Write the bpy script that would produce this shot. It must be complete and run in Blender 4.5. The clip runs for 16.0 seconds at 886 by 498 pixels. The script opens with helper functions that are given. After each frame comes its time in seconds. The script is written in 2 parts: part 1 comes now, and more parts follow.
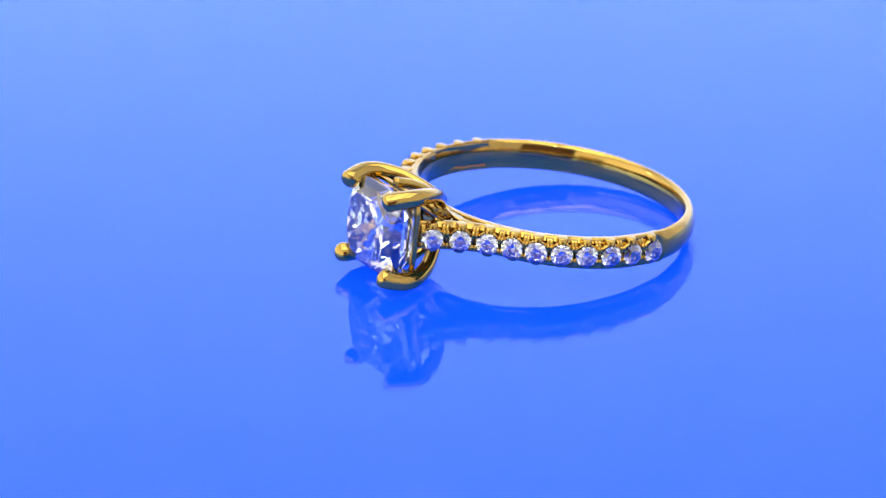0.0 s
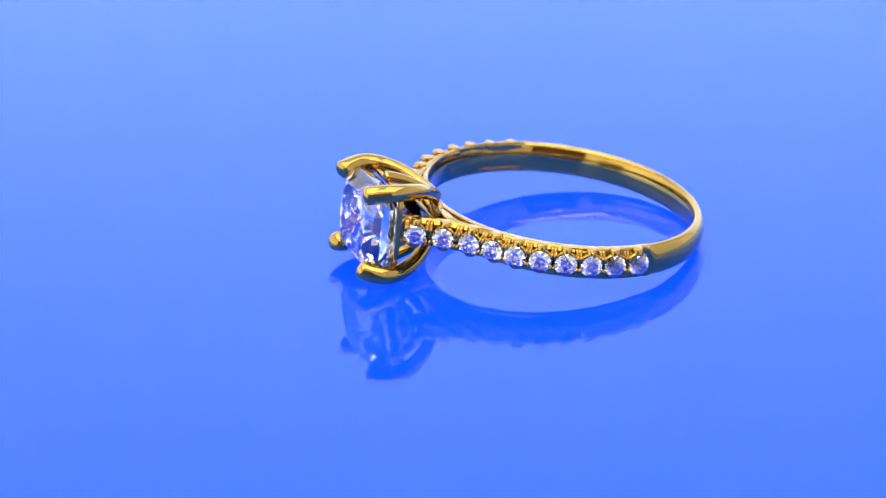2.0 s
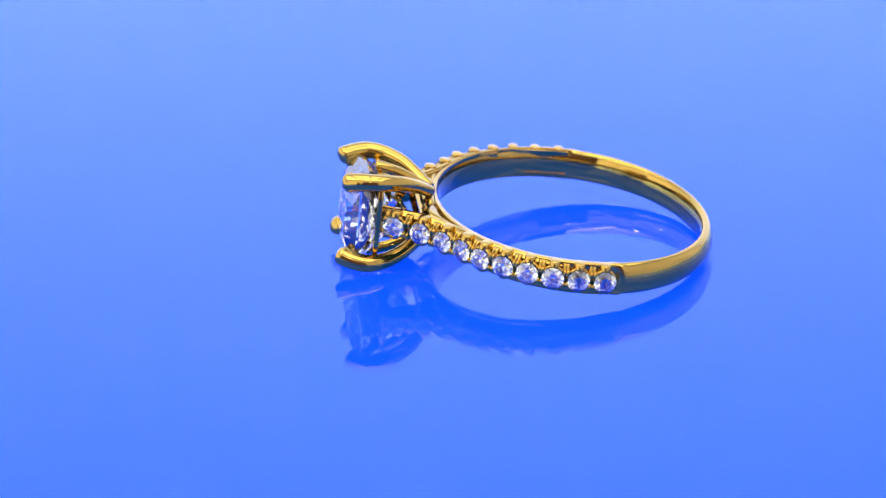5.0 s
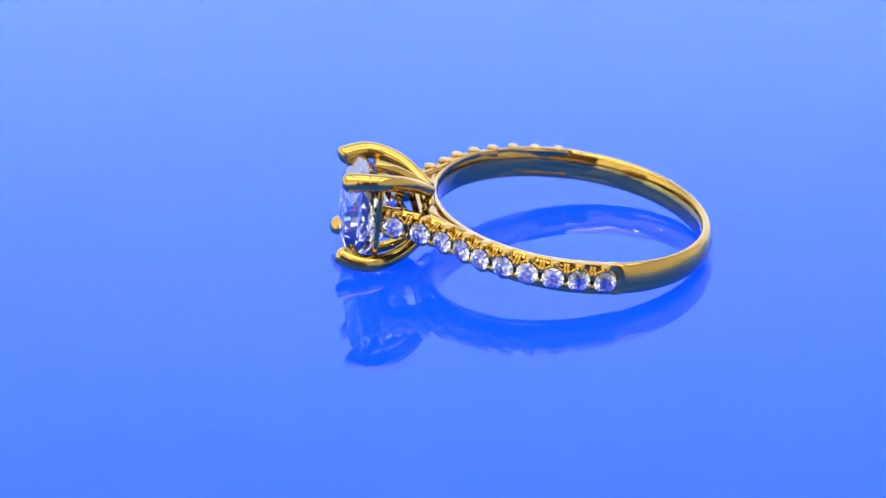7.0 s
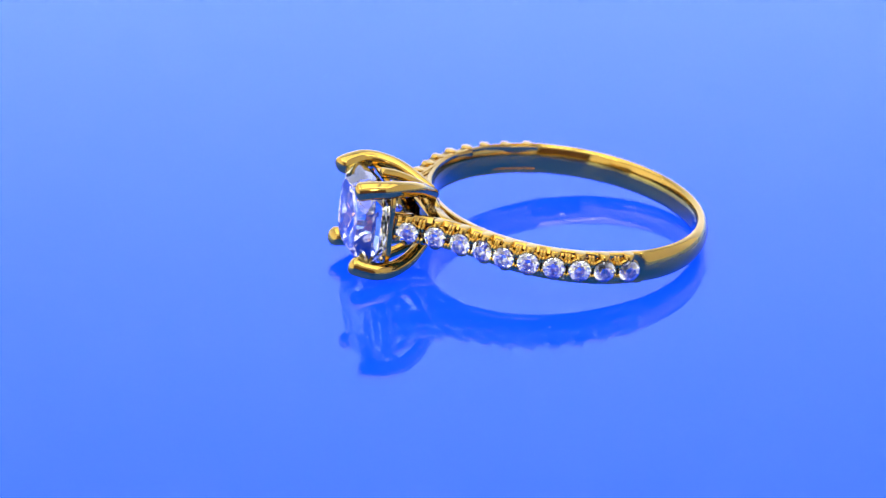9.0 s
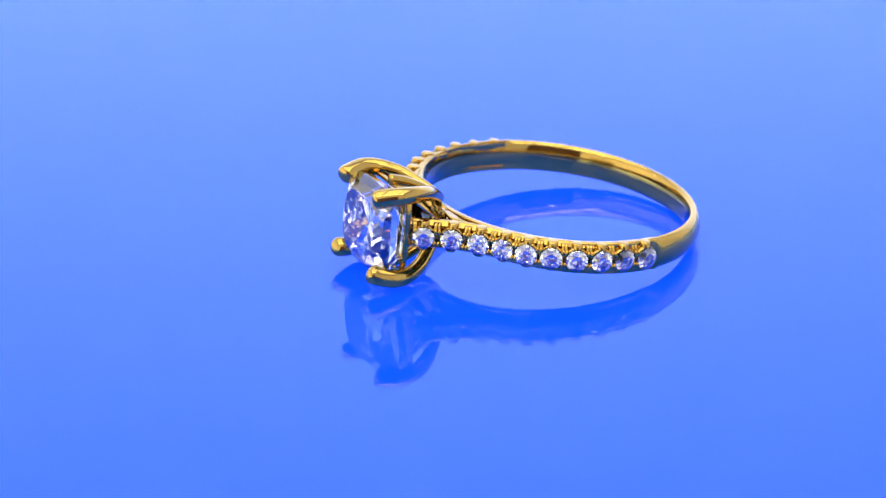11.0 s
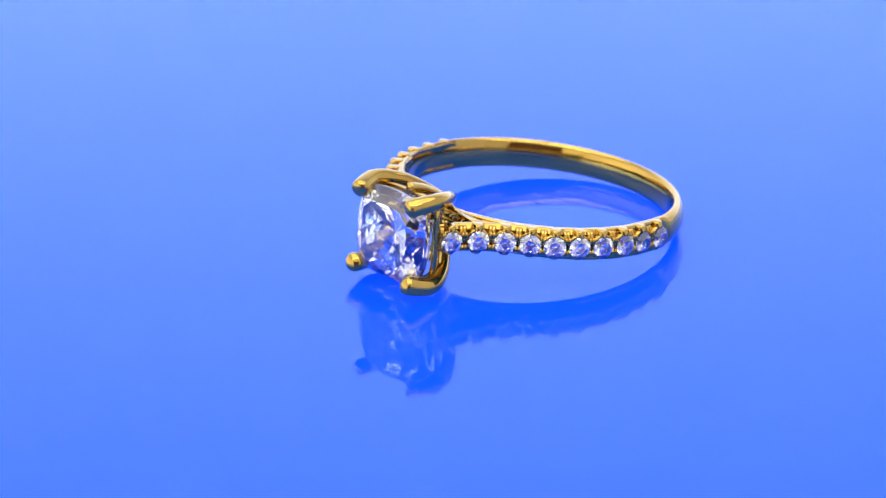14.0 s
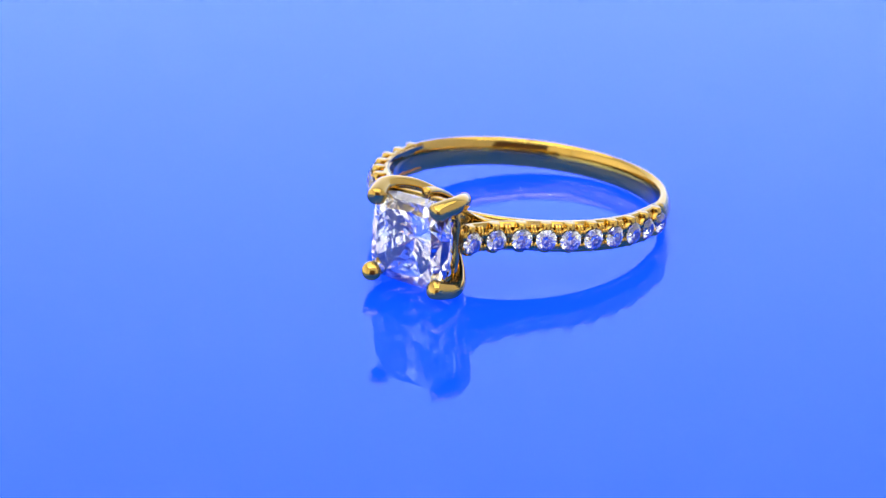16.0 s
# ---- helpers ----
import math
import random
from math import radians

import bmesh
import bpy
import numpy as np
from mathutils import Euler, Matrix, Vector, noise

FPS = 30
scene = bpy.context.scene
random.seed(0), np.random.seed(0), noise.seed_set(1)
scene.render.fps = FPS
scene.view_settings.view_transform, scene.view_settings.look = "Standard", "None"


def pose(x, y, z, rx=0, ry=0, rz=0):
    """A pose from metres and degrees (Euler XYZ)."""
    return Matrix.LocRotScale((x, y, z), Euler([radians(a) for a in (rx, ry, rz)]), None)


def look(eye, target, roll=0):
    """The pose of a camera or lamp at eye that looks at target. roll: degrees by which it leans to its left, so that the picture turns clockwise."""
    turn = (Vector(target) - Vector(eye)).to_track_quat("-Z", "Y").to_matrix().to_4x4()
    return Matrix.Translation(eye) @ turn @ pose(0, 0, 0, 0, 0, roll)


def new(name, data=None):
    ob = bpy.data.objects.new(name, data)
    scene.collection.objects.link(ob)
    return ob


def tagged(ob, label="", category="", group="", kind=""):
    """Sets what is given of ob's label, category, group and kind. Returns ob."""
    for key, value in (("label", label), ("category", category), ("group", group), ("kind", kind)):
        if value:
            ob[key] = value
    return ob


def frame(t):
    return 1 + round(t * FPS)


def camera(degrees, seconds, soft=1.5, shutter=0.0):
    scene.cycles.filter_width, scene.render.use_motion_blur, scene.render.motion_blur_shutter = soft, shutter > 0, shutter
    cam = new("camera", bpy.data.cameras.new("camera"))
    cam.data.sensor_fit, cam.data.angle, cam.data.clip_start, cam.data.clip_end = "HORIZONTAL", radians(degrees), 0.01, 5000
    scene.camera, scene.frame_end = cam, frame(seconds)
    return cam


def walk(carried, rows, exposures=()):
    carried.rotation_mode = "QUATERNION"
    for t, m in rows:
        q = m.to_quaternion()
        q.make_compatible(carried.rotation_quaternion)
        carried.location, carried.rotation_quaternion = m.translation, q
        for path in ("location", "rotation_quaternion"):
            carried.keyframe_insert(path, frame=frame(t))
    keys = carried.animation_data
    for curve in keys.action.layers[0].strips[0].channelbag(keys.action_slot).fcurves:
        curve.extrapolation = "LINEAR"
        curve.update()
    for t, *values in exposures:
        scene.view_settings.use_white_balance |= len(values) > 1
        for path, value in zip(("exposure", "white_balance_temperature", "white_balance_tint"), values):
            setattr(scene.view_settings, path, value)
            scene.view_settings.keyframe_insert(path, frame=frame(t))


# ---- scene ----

U = 0.00087                      # one building unit of the ring, in metres
SPIN = 0.09789                   # turntable speed, radians per second
HUB = (6.17, 0.636, 2.09)         # middle of the ring, from the turntable's axis
HEADING, TILT, ROLL = 0.0339, 0.1100, -0.02   # the ring's turn, and its lean on the setting


# ---- camera ----
cam = camera(18.095, 16.0, soft=1.3)
EYE = Vector((0.0, -168.723, 73.810)) * U
AIM = Vector((-2.1194, 0.0142, 0.1028)) * U
cam.data.dof.use_dof = True
cam.data.dof.focus_distance = 179.0 * U
cam.data.dof.aperture_fstop = 60.0
walk(cam, [(0.0, look(EYE, AIM)), (16.0, look(EYE, AIM))])


# ---- light ----
world = bpy.data.worlds.new("studio_air")
scene.world = world
world.use_nodes = True
world.node_tree.nodes["Background"].inputs[0].default_value = (0.35, 0.5, 1.0, 1)
world.node_tree.nodes["Background"].inputs[1].default_value = 0.02
scene.view_settings.exposure = 0.0


def area_lamp(name, eye, target, sx, sy, watts, colour):
    data = bpy.data.lights.new(name, "AREA")
    data.shape, data.size, data.size_y = "RECTANGLE", sx, sy
    data.energy, data.color = watts, colour
    ob = new(name, data)
    ob.matrix_world = look(eye, target)
    return ob


def led_lamp(name, eye, target, size, watts, colour):
    data = bpy.data.lights.new(name, "AREA")
    data.shape, data.size = "DISK", size
    data.energy, data.color = watts, colour
    ob = new(name, data)
    ob.matrix_world = look(eye, target)
    return ob


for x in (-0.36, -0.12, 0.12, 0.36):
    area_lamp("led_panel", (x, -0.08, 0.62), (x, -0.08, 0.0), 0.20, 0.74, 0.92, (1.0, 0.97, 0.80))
# unseen fills, added to brighten the walls and backdrop mirrored in ring and board
area_lamp("side_fill_lamp", (-0.30, -0.15, 0.03), (-0.60, -0.15, 0.22), 0.8, 0.05, 2.6, (1.0, 0.96, 0.78))
area_lamp("front_fill_lamp", (0.0, -0.36, 0.64), (0.0, -0.60, 0.15), 1.0, 0.06, 1.5, (1.0, 0.96, 0.78))
area_lamp("backdrop_fill_lamp", (0.0, 0.22, 0.03), (0.0, 0.50, 0.20), 0.9, 0.05, 2.85, (0.99, 1.0, 0.99))
# the first two make the band's glints; the higher two are added for sparkle
for spot in ((-0.52, 0.10, 0.27), (-0.03, -0.48, 0.29), (-0.22, -0.30, 0.56), (-0.44, -0.05, 0.52)):
    led_lamp("led_spot", spot, (0.0, 0.0, 0.0), 0.012, 0.20, (1.0, 0.98, 0.95))


# ---- materials ----
def material(name):
    m = bpy.data.materials.new(name)
    m.use_nodes = True
    nt = m.node_tree
    return m, nt, nt.nodes["Principled BSDF"]


def add_noise(nt, scale, detail=3.0, rough=0.5):
    tc = nt.nodes.new("ShaderNodeTexCoord")
    n = nt.nodes.new("ShaderNodeTexNoise")
    n.inputs["Scale"].default_value, n.inputs["Detail"].default_value, n.inputs["Roughness"].default_value = scale, detail, rough
    nt.links.new(tc.outputs["Object"], n.inputs["Vector"])
    return n


def remap(nt, src, lo, hi):
    r = nt.nodes.new("ShaderNodeMapRange")
    r.inputs["To Min"].default_value, r.inputs["To Max"].default_value = lo, hi
    nt.links.new(src, r.inputs["Value"])
    return r.outputs["Result"]


def bump(nt, bsdf, src, strength, distance):
    b = nt.nodes.new("ShaderNodeBump")
    b.inputs["Strength"].default_value, b.inputs["Distance"].default_value = strength, distance
    nt.links.new(src, b.inputs["Height"])
    nt.links.new(b.outputs["Normal"], bsdf.inputs["Normal"])


def gold_material():
    m, nt, b = material("polished_yellow_gold")
    b.inputs["Metallic"].default_value = 1.0
    tint = add_noise(nt, 900.0, 2.0)
    mix = nt.nodes.new("ShaderNodeMix")
    mix.data_type = "RGBA"
    mix.inputs["A"].default_value, mix.inputs["B"].default_value = (0.56, 0.366, 0.066, 1), (0.60, 0.395, 0.082, 1)
    nt.links.new(tint.outputs["Fac"], mix.inputs["Factor"])
    nt.links.new(mix.outputs["Result"], b.inputs["Base Color"])
    fine = add_noise(nt, 5000.0, 4.0)
    nt.links.new(remap(nt, fine.outputs["Fac"], 0.05, 0.11), b.inputs["Roughness"])
    bump(nt, b, add_noise(nt, 2200.0, 3.0).outputs["Fac"], 0.25, 0.00002)
    return m


def diamond_material(name, tint, haze):
    m, nt, b = material(name)
    b.inputs["Base Color"].default_value = (*tint, 1)
    b.inputs["Roughness"].default_value = haze
    b.inputs["IOR"].default_value = 2.42
    b.inputs["Transmission Weight"].default_value = 1.0
    return m


def board_material():
    m, nt, b = material("glossy_glowing_blue_acrylic")
    cloud = add_noise(nt, 9.0, 3.0)
    mix = nt.nodes.new("ShaderNodeMix")
    mix.data_type = "RGBA"
    mix.inputs["A"].default_value, mix.inputs["B"].default_value = (0.002, 0.030, 0.40, 1), (0.002, 0.034, 0.44, 1)
    nt.links.new(cloud.outputs["Fac"], mix.inputs["Factor"])
    paint = nt.nodes.new("ShaderNodeBsdfDiffuse")
    nt.links.new(mix.outputs["Result"], paint.inputs["Color"])
    # even blue glow added to the board, with no lamp beneath it
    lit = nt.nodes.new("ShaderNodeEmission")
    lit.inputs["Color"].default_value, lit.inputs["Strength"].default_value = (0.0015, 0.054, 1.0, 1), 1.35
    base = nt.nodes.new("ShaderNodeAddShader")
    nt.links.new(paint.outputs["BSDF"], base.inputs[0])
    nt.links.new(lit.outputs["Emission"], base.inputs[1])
    gloss = nt.nodes.new("ShaderNodeBsdfGlossy")
    gloss.inputs["Color"].default_value = (0.70, 0.91, 1.0, 1)
    nt.links.new(remap(nt, add_noise(nt, 60.0).outputs["Fac"], 0.012, 0.03), gloss.inputs["Roughness"])
    edge = nt.nodes.new("ShaderNodeFresnel")
    edge.inputs["IOR"].default_value = 1.43
    coat = nt.nodes.new("ShaderNodeMixShader")
    nt.links.new(edge.outputs["Fac"], coat.inputs["Fac"])
    nt.links.new(base.outputs["Shader"], coat.inputs[1])
    nt.links.new(gloss.outputs["BSDF"], coat.inputs[2])
    nt.links.new(coat.outputs["Shader"], nt.nodes["Material Output"].inputs["Surface"])
    nt.nodes.remove(b)
    return m


def wall_material(name, a, c, scale):
    m, nt, b = material(name)
    n = add_noise(nt, scale, 4.0)
    mix = nt.nodes.new("ShaderNodeMix")
    mix.data_type = "RGBA"
    mix.inputs["A"].default_value, mix.inputs["B"].default_value = (*a, 1), (*c, 1)
    nt.links.new(n.outputs["Fac"], mix.inputs["Factor"])
    nt.links.new(mix.outputs["Result"], b.inputs["Base Color"])
    b.inputs["Roughness"].default_value = 0.85
    bump(nt, b, add_noise(nt, 400.0).outputs["Fac"], 0.2, 0.0004)
    return m


GOLD = gold_material()
DIAMOND = diamond_material("clear_cut_diamond", (0.97, 1.0, 0.82), 0.05)
SMALL_DIAMOND = diamond_material("small_clear_diamond", (0.86, 0.93, 0.77), 0.0)
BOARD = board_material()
BLUE_PAPER = wall_material("pale_blue_paper", (0.72, 0.80, 0.92), (0.75, 0.82, 0.93), 6.0)
DARK_CLOTH = wall_material("dark_brown_sheet", (0.13, 0.065, 0.045), (0.18, 0.085, 0.06), 8.0)
# cream tints chosen to soak up the board's blue on the reflector walls
FRONT_CLOTH = wall_material("cream_studio_cloth", (0.76, 0.71, 0.55), (0.80, 0.75, 0.60), 8.0)
WHITE_CARD = wall_material("warm_white_studio_card", (0.76, 0.72, 0.60), (0.80, 0.76, 0.66), 8.0)


# ---- helpers for meshes ----
def mesh_object(name, bm, mat, smooth=False, parent=None, label=""):
    me = bpy.data.meshes.new(name)
    bmesh.ops.recalc_face_normals(bm, faces=bm.faces)
    bm.to_mesh(me)
    bm.free()
    me.materials.append(mat)
    for p in me.polygons:
        p.use_smooth = smooth
    ob = new(name, me)
    ob.parent = parent
    if label:
        ob["label"] = label
    return ob


def box(bm, lo, hi):
    v = [bm.verts.new((x, y, z)) for x in (lo[0], hi[0]) for y in (lo[1], hi[1]) for z in (lo[2], hi[2])]
    for f in ((0, 1, 3, 2), (4, 6, 7, 5), (0, 4, 5, 1), (2, 3, 7, 6), (0, 2, 6, 4), (1, 5, 7, 3)):
        bm.faces.new([v[k] for k in f])


def spline(points, n):
    """Catmull-Rom through the points, n steps a span."""
    p = [Vector(q) for q in points]
    p = [2 * p[0] - p[1], *p, 2 * p[-1] - p[-2]]
    out = []
    for k in range(1, len(p) - 2):
        for j in range(n):
            t = j / n
            a, b, c, d = p[k - 1], p[k], p[k + 1], p[k + 2]
            out.append(0.5 * (2 * b + (c - a) * t + (2 * a - 5 * b + 4 * c - d) * t * t + (3 * b - a - 3 * c + d) * t ** 3))
    out.append(p[-2])
    return out


def skin(bm, rings, closed=False):
    """Joins loops of corners, each a list of vectors in building units, into a skin with closed ends."""
    loops = [[bm.verts.new(q * U) for q in r] for r in rings]
    n = len(loops[0])
    pairs = list(zip(loops, loops[1:])) + ([(loops[-1], loops[0])] if closed else [])
    for a, b in pairs:
        for k in range(n):
            bm.faces.new((a[k], a[(k + 1) % n], b[(k + 1) % n], b[k]))
    if not closed:
        bm.faces.new(loops[0])
        bm.faces.new(loops[-1])


def tube(bm, path, radii, side=None, flat=1.0, seg=20):
    """A round bar along the path; flat squeezes it along the direction side."""
    rings = []
    for k, q in enumerate(path):
        d = (path[min(k + 1, len(path) - 1)] - path[max(k - 1, 0)]).normalized()
        ref = Vector(side) if side else Vector((0, 0, 1))
        a = (ref - d * ref.dot(d)).normalized()
        b = d.cross(a)
        r = radii[k]
        rings.append([q + a * (r * flat * math.cos(t)) + b * (r * math.sin(t)) for t in (2 * math.pi * j / seg for j in range(seg))])
    skin(bm, rings)


def profile(w0, w1, h, rnd, steps=4):
    """A rounded oblong, from w0 to w1 outwards and h to either side."""
    out = []
    for cx, cz, a0 in ((w1 - rnd, h - rnd, 0), (w0 + rnd, h - rnd, 90), (w0 + rnd, -h + rnd, 180), (w1 - rnd, -h + rnd, 270)):
        for k in range(steps + 1):
            a = radians(a0 + 90 * k / steps)
            out.append((cx + rnd * math.cos(a), cz + rnd * math.sin(a)))
    return out


# ---- setting: board, backdrop, unseen reflector walls ----
def slab(name, lo, hi, mat, label):
    bm = bmesh.new()
    box(bm, lo, hi)
    return tagged(mesh_object(name, bm, mat), label, name.split("_")[0], kind="structure")


slab("floor", (-0.6, -0.6, -0.006), (0.6, 0.5, 0.0), BOARD, "glossy deep blue board with an added even blue glow")
slab("backdrop", (-0.6, 0.5, -0.006), (0.6, 0.51, 0.7), BLUE_PAPER, "pale blue paper backdrop behind the board")
# side walls and ceiling are added out of view, for gold and stones to reflect
slab("wall_left", (-0.61, -0.6, -0.006), (-0.6, 0.5, 0.7), WHITE_CARD, "unseen white card wall added as a reflector")
slab("wall_right", (0.6, -0.6, -0.006), (0.61, 0.5, 0.7), WHITE_CARD, "unseen white card wall added as a reflector")
# the unseen front wall opens on an added dark sheet, which darkens the ring's reflections
bm = bmesh.new()
for lo, hi in (((-0.6, -0.61, -0.006), (-0.27, -0.6, 0.7)), ((0.27, -0.61, -0.006), (0.6, -0.6, 0.7)), ((-0.27, -0.61, 0.36), (0.27, -0.6, 0.7))):
    box(bm, lo, hi)
tagged(mesh_object("wall_front", bm, FRONT_CLOTH), "unseen cream cloth reflector wall with an opening", "wall", kind="structure")
slab("wall_room", (-0.6, -0.72, -0.006), (0.6, -0.70, 0.7), DARK_CLOTH, "unseen dark brown sheet added to darken reflections in the ring")
slab("ceiling", (-0.6, -0.6, 0.7), (0.6, 0.5, 0.71), WHITE_CARD, "unseen white card ceiling added as a reflector")


# ---- the ring ----
IX, IY = 8.66, 9.10              # inner half axes of the band
MIDY = 0.40                      # its middle
THICK = 0.92                     # its thickness at the rear
HEAD = Vector((14.2, 0.55, 0.07))  # middle of the large stone's girdle
HEAD_TURN = Matrix.Rotation(-0.02, 3, "Z")


def half_width(deg):
    """Half the band's width: widest at the sides, slimmer at the rear."""
    a = radians(deg)
    return 1.04 * (1 - 0.04 * math.cos(2 * a))


def oval(deg, rx, ry):
    a = radians(deg)
    return Vector((rx * math.cos(a), MIDY + ry * math.sin(a), 0))


def sweep_oval(bm, a0, a1, steps, shape):
    """Sweeps shape(angle), corners of (outwards from the inside, sideways), round the oval."""
    rings = []
    for k in range(steps):
        a = a0 + (a1 - a0) * k / steps
        p = oval(a, IX, IY)
        n = Vector((p.x / IX ** 2, (p.y - MIDY) / IY ** 2, 0)).normalized()
        rings.append([p + n * u + Vector((0, 0, v)) for u, v in shape(a)])
    skin(bm, rings, True)


SMALL = ((-0.76, 10.55, 0.02), (0.92, 10.52, 0.03), (2.57, 10.36, 0.06), (4.15, 9.84, 0.08), (5.63, 9.10, 0.10),
         (6.96, 8.14, 0.09), (8.01, 6.94, 0.08), (9.11, 5.77, 0.08), (10.43, 4.66, 0.08), (12.06, 3.87, 0.09))
STEPS = 16


def shoulder_path(sign):
    """The line of the small stones: beside the hoop, then out to the setting; a stone every STEPS points."""
    line = spline([(-1.75, 10.45, 0.0), *SMALL, (13.0, 3.45, 0.09)], STEPS)
    return line if sign > 0 else [Vector((p.x, 2 * MIDY - p.y, p.z)) for p in line]


def hull(points):
    bm = bmesh.new()
    vs = [bm.verts.new(p) for p in points]
    res = bmesh.ops.convex_hull(bm, input=vs)
    loose = [v for v in bm.verts if not v.link_faces]
    bmesh.ops.delete(bm, geom=loose, context="VERTS")
    bmesh.ops.dissolve_limit(bm, angle_limit=0.01, verts=bm.verts, edges=bm.edges)
    return bm


def brilliant_mesh(r):
    """A small round brilliant, its table facing along z."""
    pts = []
    for k in range(8):
        a, b = radians(45 * k), radians(45 * k + 22.5)
        pts.append((0.55 * r * math.cos(a), 0.55 * r * math.sin(a), 0.33 * r))
        pts.append((0.80 * r * math.cos(b), 0.80 * r * math.sin(b), 0.19 * r))
        pts.append((0.30 * r * math.cos(b), 0.30 * r * math.sin(b), -0.655 * r))
        pts.append((0.52 * r * math.cos(a), 0.52 * r * math.sin(a), -0.455 * r))
    for k in range(16):
        a = radians(22.5 * k)
        pts += [(r * math.cos(a), r * math.sin(a), 0.02 * r), (r * math.cos(a), r * math.sin(a), -0.03 * r)]
    pts.append((0, 0, -0.88 * r))
    return hull([Vector(p) * U for p in pts])


def cushion(half, corner, n=4, phase=0.5):
    """Corners of a square with bowed sides and rounded corners."""
    out = []
    for q in range(4):
        for k in range(n):
            a = radians(90 * q + 90 * (k + phase) / n)
            c, s = math.cos(a), math.sin(a)
            e = corner
            f = half / (abs(c) ** e + abs(s) ** e) ** (1 / e)
            out.append((f * c, f * s))
    return out


def main_stone_mesh():
    """A square cushion cut stone, its table facing along x."""
    pts = []
    for y, z in cushion(2.95, 4.8, 6):
        pts += [(0.05, y, z), (-0.05, y, z)]
    for x, half, corner, n, phase in ((0.46, 2.64, 4.0, 4, 0.0), (0.84, 2.10, 3.4, 4, 0.5),
                                      (-0.55, 2.82, 4.4, 6, 0.0), (-1.10, 2.50, 3.6, 4, 0.5), (-1.65, 2.03, 3.0, 4, 0.0), (-2.20, 1.50, 2.6, 4, 0.5), (-2.80, 0.84, 2.2, 2, 0.0)):
        for y, z in cushion(half, corner, n, phase):
            pts.append((x, y, z))
    pts += [(-3.42, 0.06, 0.0), (-3.42, -0.06, 0.0)]
    return hull([Vector(p) * U for p in pts])


def build_ring():
    ring = tagged(new("diamond_ring"), "yellow gold ring with a square clear stone on a blue panel", "ring")

    # the hoop: thick and rounded at the rear, thin under the small stones
    def band_shape(deg):
        t = min(1.0, max(0.0, (abs((deg + 180) % 360 - 180) - 99.5) / 2.5))
        h, w, p = half_width(deg), 0.58 + (THICK + 0.06 - 0.58) * t, 9.0 - 7.2 * t
        outer = []
        for k in range(8):
            v = math.sin(0.5 * math.pi * k / 7)
            outer.append((0.20 + 0.20 * t + (w - 0.20 - 0.20 * t) * max(0.0, 1 - v ** p) ** (1 / p), v * h))
        inner = [(0.23 * abs(v / h) ** 2.0, 0.97 * v) for v in (h * (1 - 2 * k / 9) for k in range(10))]
        return outer + inner + [(u, -v) for u, v in reversed(outer[1:])]

    bm = bmesh.new()
    sweep_oval(bm, 0, 360, 288, band_shape)
    mesh_object("band", bm, GOLD, True, ring)

    # the foot, where the claws grow out of the hoop
    bm = bmesh.new()
    rings = []
    for z, rx, ry in ((-1.30, 0.20, 0.9), (-1.15, 0.42, 1.4), (-0.7, 0.50, 1.6), (0.7, 0.50, 1.6), (1.15, 0.42, 1.4), (1.30, 0.20, 0.9)):
        rings.append([Vector((9.5 + rx * math.cos(2 * math.pi * j / 24), 0.6 + ry * math.sin(2 * math.pi * j / 24), z)) for j in range(24)])
    skin(bm, rings)
    mesh_object("foot", bm, GOLD, True, ring)

    # two plates behind the pavilion, from the hoop to the shoulders
    for up in (1, -1):
        bm = bmesh.new()
        rings = []
        for x, reach in ((9.0, 4.3), (9.3, 4.15), (9.6, 3.95), (9.9, 3.7), (10.2, 3.4)):
            row = [Vector((x, MIDY + reach * f, up * (0.68 + 0.10 * f * f))) for f in (-1, -0.6, -0.2, 0.2, 0.6, 1)]
            rings.append(row + [q - Vector((0, 0, 0.14 * up)) for q in reversed(row)])
        skin(bm, rings)
        mesh_object("saddle", bm, GOLD, True, ring)

    # small stones in their cups
    gem = brilliant_mesh(0.715)
    first = mesh_object("small_stone", gem, SMALL_DIAMOND, False, ring, "small round clear brilliant")
    gem_data = first.data
    bm = bmesh.new()
    rings = []
    prof = ((0.60, -0.75), (0.80, -0.75), (0.80, -0.20), (0.77, -0.14), (0.72, -0.12), (0.68, -0.16), (0.60, -0.34))
    seg = 22
    for r, z in prof:
        rings.append([Vector((r * math.cos(2 * math.pi * j / seg), r * math.sin(2 * math.pi * j / seg), z)) for j in range(seg)])
    skin(bm, rings, True)
    cup = mesh_object("stone_cup", bm, GOLD, True, ring)
    cup_data = cup.data
    bm = bmesh.new()
    bmesh.ops.create_uvsphere(bm, u_segments=10, v_segments=7, radius=0.13 * U)
    bmesh.ops.scale(bm, vec=(1.0, 1.9, 1.0), verts=bm.verts)
    bead = mesh_object("bead", bm, GOLD, True, ring)
    bead_data = bead.data
    bm = bmesh.new()
    rings = []
    for r, z in ((0.36, 0.60), (0.41, 0.66), (0.41, 1.01), (0.39, 1.04), (0.34, 1.055)):
        rings.append([Vector((r * math.cos(2 * math.pi * j / 24) - 0.48 * (z - 0.66), 0.86 * r * math.sin(2 * math.pi * j / 24), z)) for j in range(24)])
    skin(bm, rings)
    pillar = mesh_object("pillar", bm, GOLD, True, ring)
    pillar_data = pillar.data
    bm = bmesh.new()
    rings = []
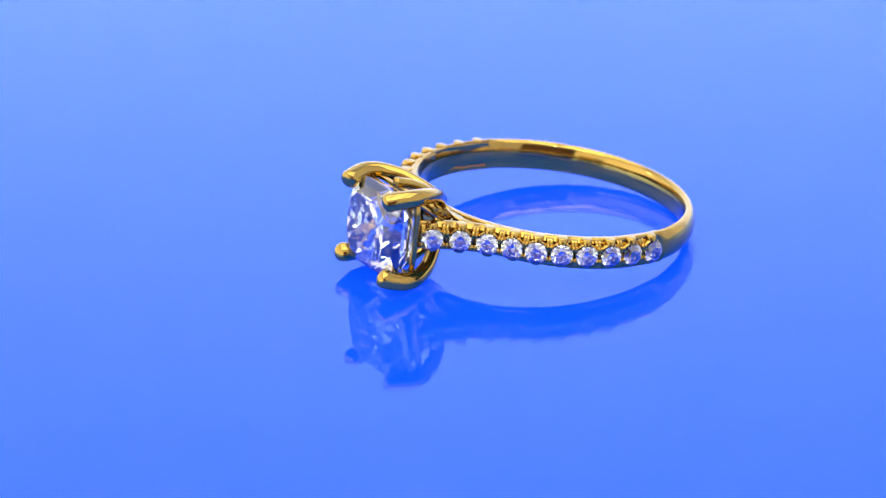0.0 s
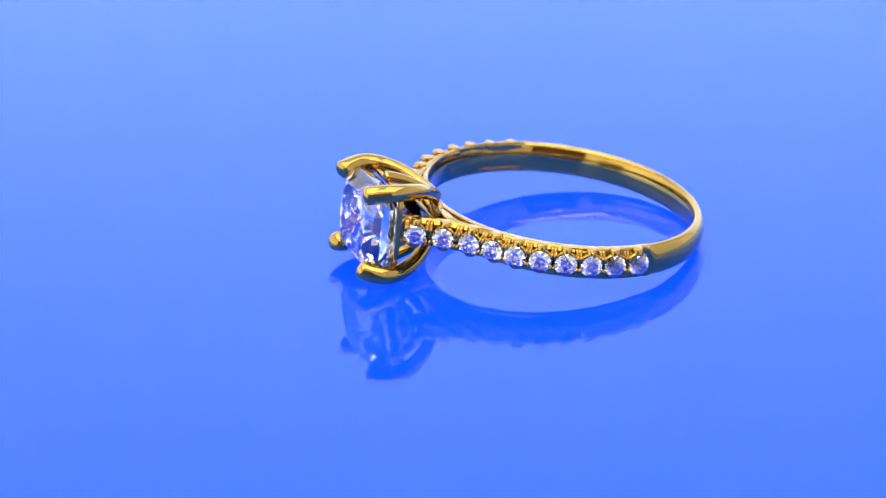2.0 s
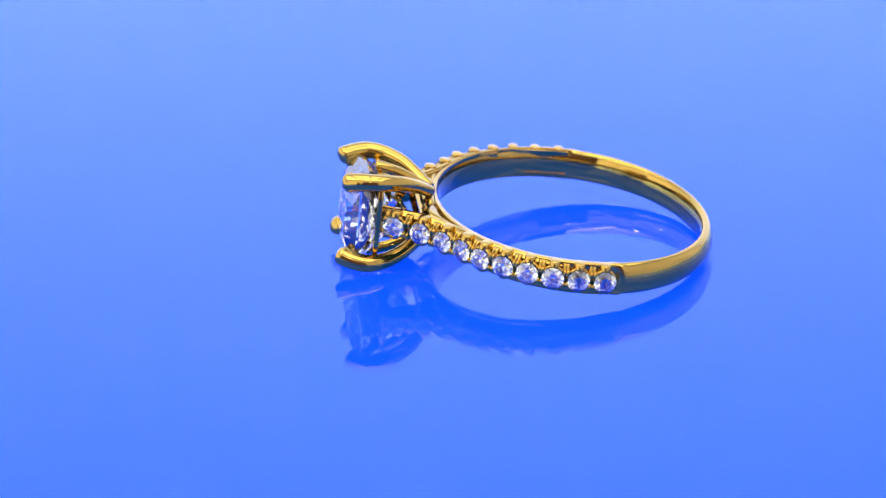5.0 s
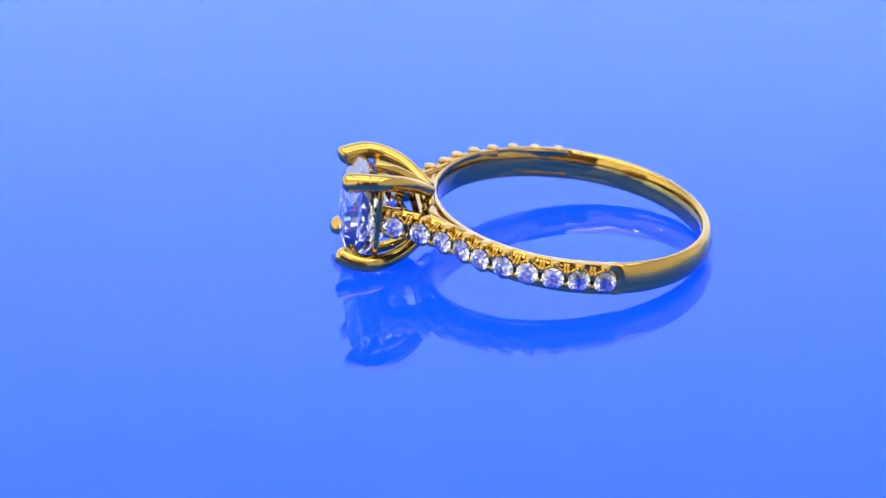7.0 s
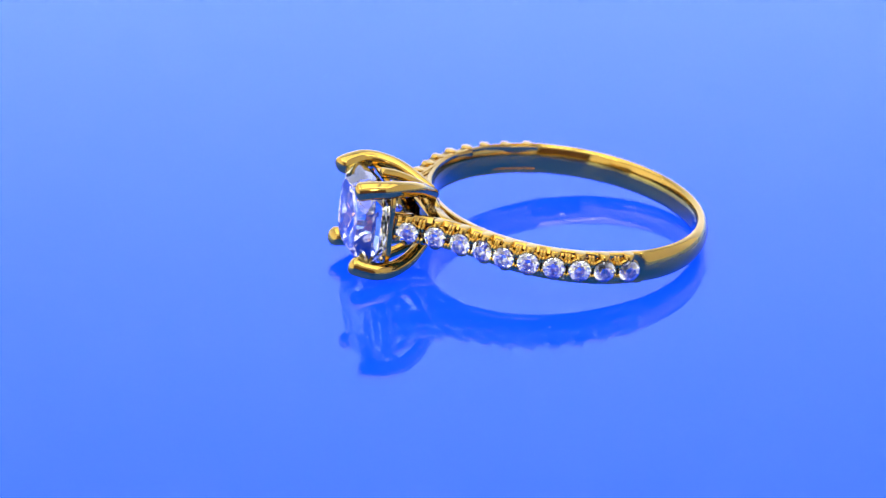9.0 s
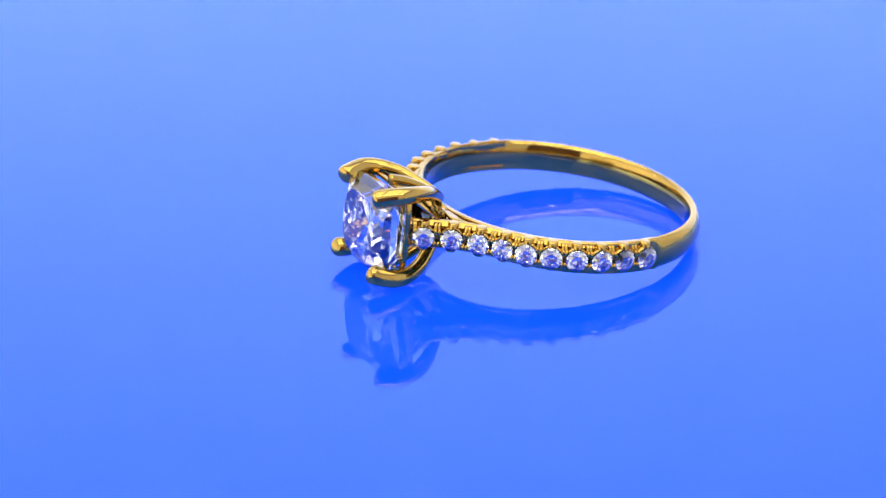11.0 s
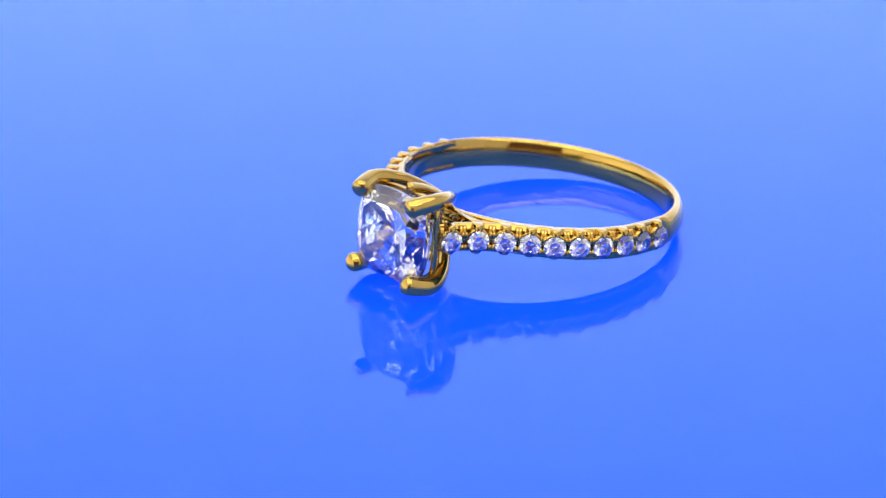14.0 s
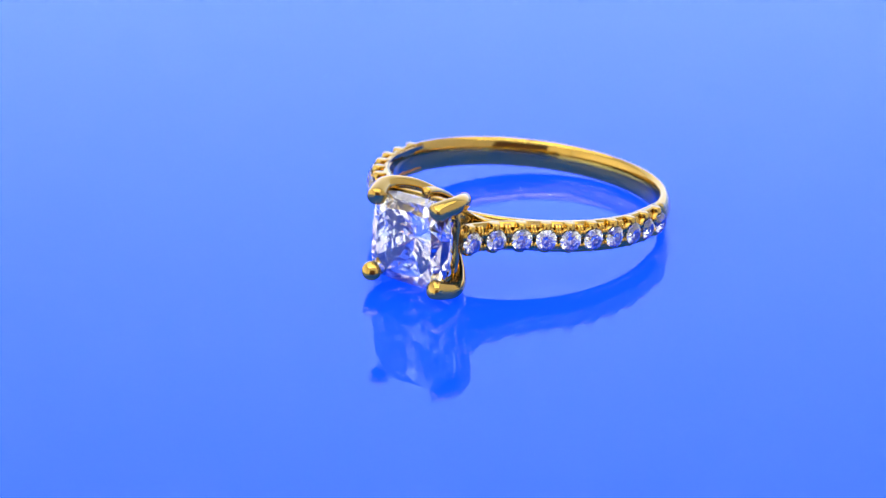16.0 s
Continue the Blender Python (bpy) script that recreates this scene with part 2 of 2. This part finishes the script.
    for r, z in ((0.13, 0.0), (0.14, 0.10), (0.15, 0.40), (0.15, 0.84), (0.13, 0.87), (0.08, 0.885)):
        rings.append([Vector((1.6 * r * math.cos(2 * math.pi * j / 12) - 0.5 * max(0.0, z - 0.4), r * math.sin(2 * math.pi * j / 12), z)) for j in range(12)])
    skin(bm, rings)
    post = mesh_object("post", bm, GOLD, True, ring)
    post_data = post.data
    used = [False] * 5

    def place(k, name, data, m):
        ob = (first, cup, bead, pillar, post)[k] if not used[k] else new(name, data)
        used[k] = True
        ob.parent = ring
        ob.matrix_basis = m
        return ob

    for sign in (1, -1):
        path = shoulder_path(sign)

        def outward(k):
            d = path[min(k + 1, len(path) - 1)] - path[max(k - 1, 0)]
            o = Vector((d.y, -d.x, 0)).normalized()
            return o if o.dot(Vector((path[k].x, path[k].y, 0))) > 0 else -o

        # the bar that carries the cups
        bm = bmesh.new()
        skin(bm, [[q + outward(k) * u + Vector((0, 0, v)) for u, v in profile(-1.0, -0.72, 0.80, 0.08, 3)] for k, q in enumerate(path)])
        mesh_object("shoulder", bm, GOLD, True, ring)
        bm = bmesh.new()
        skin(bm, [[q + outward(k) * u + Vector((0, 0, v)) for u, v in profile(-1.22, -0.80, 0.90, 0.10, 3)] for k, q in enumerate(path)][4 * STEPS:])
        mesh_object("shoulder_rim", bm, GOLD, True, ring)
        # ledges over and under the row of stones, from which the pillars stand out
        for edge in (((-1.08, 0.70), (-1.08, 0.95), (-1.05, 0.98), (-0.88, 0.985), (-0.83, 0.965), (-0.58, 0.70)), ((-1.08, -0.72), (-0.46, -0.72), (-0.70, -0.88), (-1.08, -0.90))):
            bm = bmesh.new()
            skin(bm, [[q + outward(k) * u + Vector((0, 0, v)) for u, v in edge] for k, q in enumerate(path)][STEPS // 3:])
            mesh_object("ledge", bm, GOLD, False, ring)
        # the solid web in the fork between hoop and shoulder
        bm = bmesh.new()
        rings = []
        for k in range(round(7.6 * STEPS), round(9.7 * STEPS) + 1, 2):
            far = path[k] - outward(k) * 1.05
            sy = (far.y - MIDY) / (IY + 0.40)
            near = Vector(((IX + 0.40) * math.sqrt(1 - sy * sy), far.y, 0))
            if far.x < near.x + 0.05:
                far.x = near.x + 0.05
            rings.append([near.lerp(far, f) + Vector((0, 0, v)) for f, v in ((0, 0.90), (0.2, 0.80), (0.8, 0.78), (1, 0.86), (1, -0.80), (0.7, -0.70), (0.3, -0.70), (0, -0.80))])
        skin(bm, rings)
        mesh_object("web", bm, GOLD, True, ring)
        # gussets that slope from the claws' roots down to the shoulder, above and below
        for up in (1, -1):
            bm = bmesh.new()
            rings = []
            for f in (0.0, 0.2, 0.4, 0.6, 0.8, 1.0):
                k = round((8.1 + 0.8 * f) * STEPS)
                foot_line = Vector((9.25, MIDY + sign * 1.7, 1.02)).lerp(Vector((9.95, MIDY + sign * 1.5, 1.35)), f)
                rail_line = path[k] - outward(k) * 1.0 + Vector((0, 0, 0.84))
                mid = foot_line.lerp(rail_line, 0.5) - Vector((0, 0, 0.10))
                row = [foot_line, mid, rail_line]
                row = [Vector((q.x, q.y, q.z * up)) for q in row]
                rings.append(row + [q - Vector((0, 0, 0.16 * up)) for q in reversed(row)])
            skin(bm, rings)
            mesh_object("gusset", bm, GOLD, True, ring)
        for k in range(10):
            i = STEPS * (k + 1)
            z = outward(i)
            x = Vector((0, 0, 1)).cross(z).normalized()
            rot = Matrix((x, z.cross(x), z)).transposed().to_4x4()
            spin = Matrix.Rotation(random.uniform(0, 1), 4, "Z")
            place(0, "small_stone", gem_data, Matrix.Translation(path[i] * U) @ rot @ spin)
            place(1, "stone_cup", cup_data, Matrix.Translation(path[i] * U) @ rot)
            for flip in (1, -1):
                place(3, "pillar", pillar_data, Matrix.Translation((path[i] - z * 0.38 + Vector((0, 0, 0.0 if flip > 0 else 0.15))) * U) @ Matrix.Rotation(math.atan2(z.y, z.x), 4, "Z") @ (Matrix.Rotation(math.pi, 4, "X") if flip < 0 else Matrix()))
            j = i + STEPS // 2
            for flip in (1, -1):
                for step in (-1, 1):
                    q = path[min(j + step, len(path) - 1)] - outward(min(j, len(path) - 1)) * 0.46 + Vector((0, 0, 0.0 if flip > 0 else 0.15))
                    place(4, "post", post_data, Matrix.Translation(q * U) @ Matrix.Rotation(math.atan2(z.y, z.x), 4, "Z") @ (Matrix.Rotation(math.pi, 4, "X") if flip < 0 else Matrix()))
            for side in (1, -1):
                for step in (-1, 1):
                    q = path[min(j + step, len(path) - 1)] + outward(min(j, len(path) - 1)) * -0.08
                    place(2, "bead", bead_data, Matrix.Translation((q + Vector((0, 0, 0.40 * side))) * U) @ rot)

    # main stone
    bm = main_stone_mesh()
    stone = mesh_object("main_stone", bm, DIAMOND, False, ring, "large square cushion cut clear stone")
    stone.matrix_basis = Matrix.Translation(HEAD * U) @ HEAD_TURN.to_4x4()

    # four claws, from the corners of the stone to the foot of the setting
    for sy in (1, -1):
        for sz in (1, -1):
            pts = [(1.15, 2.13, 2.36), (0.68, 2.34, 2.56), (0.1, 2.56, 2.70), (-0.7, 2.76, 2.80), (-1.7, 2.58, 2.76), (-2.9, 1.93, 2.50), (-3.9, 1.05, 2.0), (-4.75, 0.22, 1.45)]
            path = spline([HEAD + HEAD_TURN @ Vector((a, sy * b + (0.26 if sy > 0 > sz else 0.0) * min(1.0, max(0.0, (a + 3) / 3)), sz * c * (1.0 if sz > 0 else 0.99))) for a, b, c in pts], 8)
            n = len(path) - 1
            rad = []
            for k in range(n + 1):
                t = k / n
                r = 0.66 - 0.18 * t if t < 0.5 else 0.57 - 0.32 * (t - 0.5)
                if t < 0.12:
                    r *= math.sqrt(max(0.015, 1 - (1 - t / 0.12) ** 2))
                rad.append(r)
            bm = bmesh.new()
            tube(bm, path, rad)
            mesh_object("claw", bm, GOLD, True, ring)

    # a short rounded stem between the two claws of a pair
    for sz in (1, -1):
        path = spline([HEAD + HEAD_TURN @ Vector((a, b, sz * c)) for a, b, c in ((-0.95, 0.20, 2.98), (-1.25, 0.20, 2.95), (-2.3, 0.14, 2.68), (-3.5, 0.08, 2.15), (-4.7, 0.0, 1.45))], 8)
        n = len(path) - 1
        bm = bmesh.new()
        tube(bm, path, [0.36 * min(1, math.sqrt(0.03 + k / 5)) for k in range(n + 1)])
        mesh_object("stem", bm, GOLD, True, ring)

    # gallery rail, a square frame behind the stone
    bm = bmesh.new()
    rings = []
    for y, z in cushion(2.74, 6.0, 8):
        c = HEAD + HEAD_TURN @ Vector((-1.30, y, z))
        o = HEAD_TURN @ Vector((0, y, z)).normalized()
        rings.append([c + o * u + HEAD_TURN @ Vector((v, 0, 0)) for u, v in profile(-0.22, 0.06, 0.17, 0.06, 2)])
    skin(bm, rings, True)
    mesh_object("gallery_rail", bm, GOLD, True, ring)
    return ring


def ring_pose(t):
    c, s = math.cos(math.pi + HEADING), math.sin(math.pi + HEADING)
    h = Vector((c * math.cos(TILT), s * math.cos(TILT), math.sin(TILT)))
    y = Vector((-s, c, 0))
    local = Matrix((h, y, h.cross(y))).transposed().to_4x4()
    return Matrix.Rotation(SPIN * abs(t - 6.0), 4, "Z") @ Matrix.Translation(Vector(HUB) * U) @ local @ Matrix.Rotation(ROLL, 4, "X")


RING = build_ring()


def motions():
    # the turntable turns steadily one way until 6 s, then back
    times = [0.5 * k for k in range(12)] + [5.8, 5.9, 6.0, 6.1, 6.2] + [6.5 + 0.5 * k for k in range(20)]
    walk(RING, [(t, ring_pose(t)) for t in times])


motions()
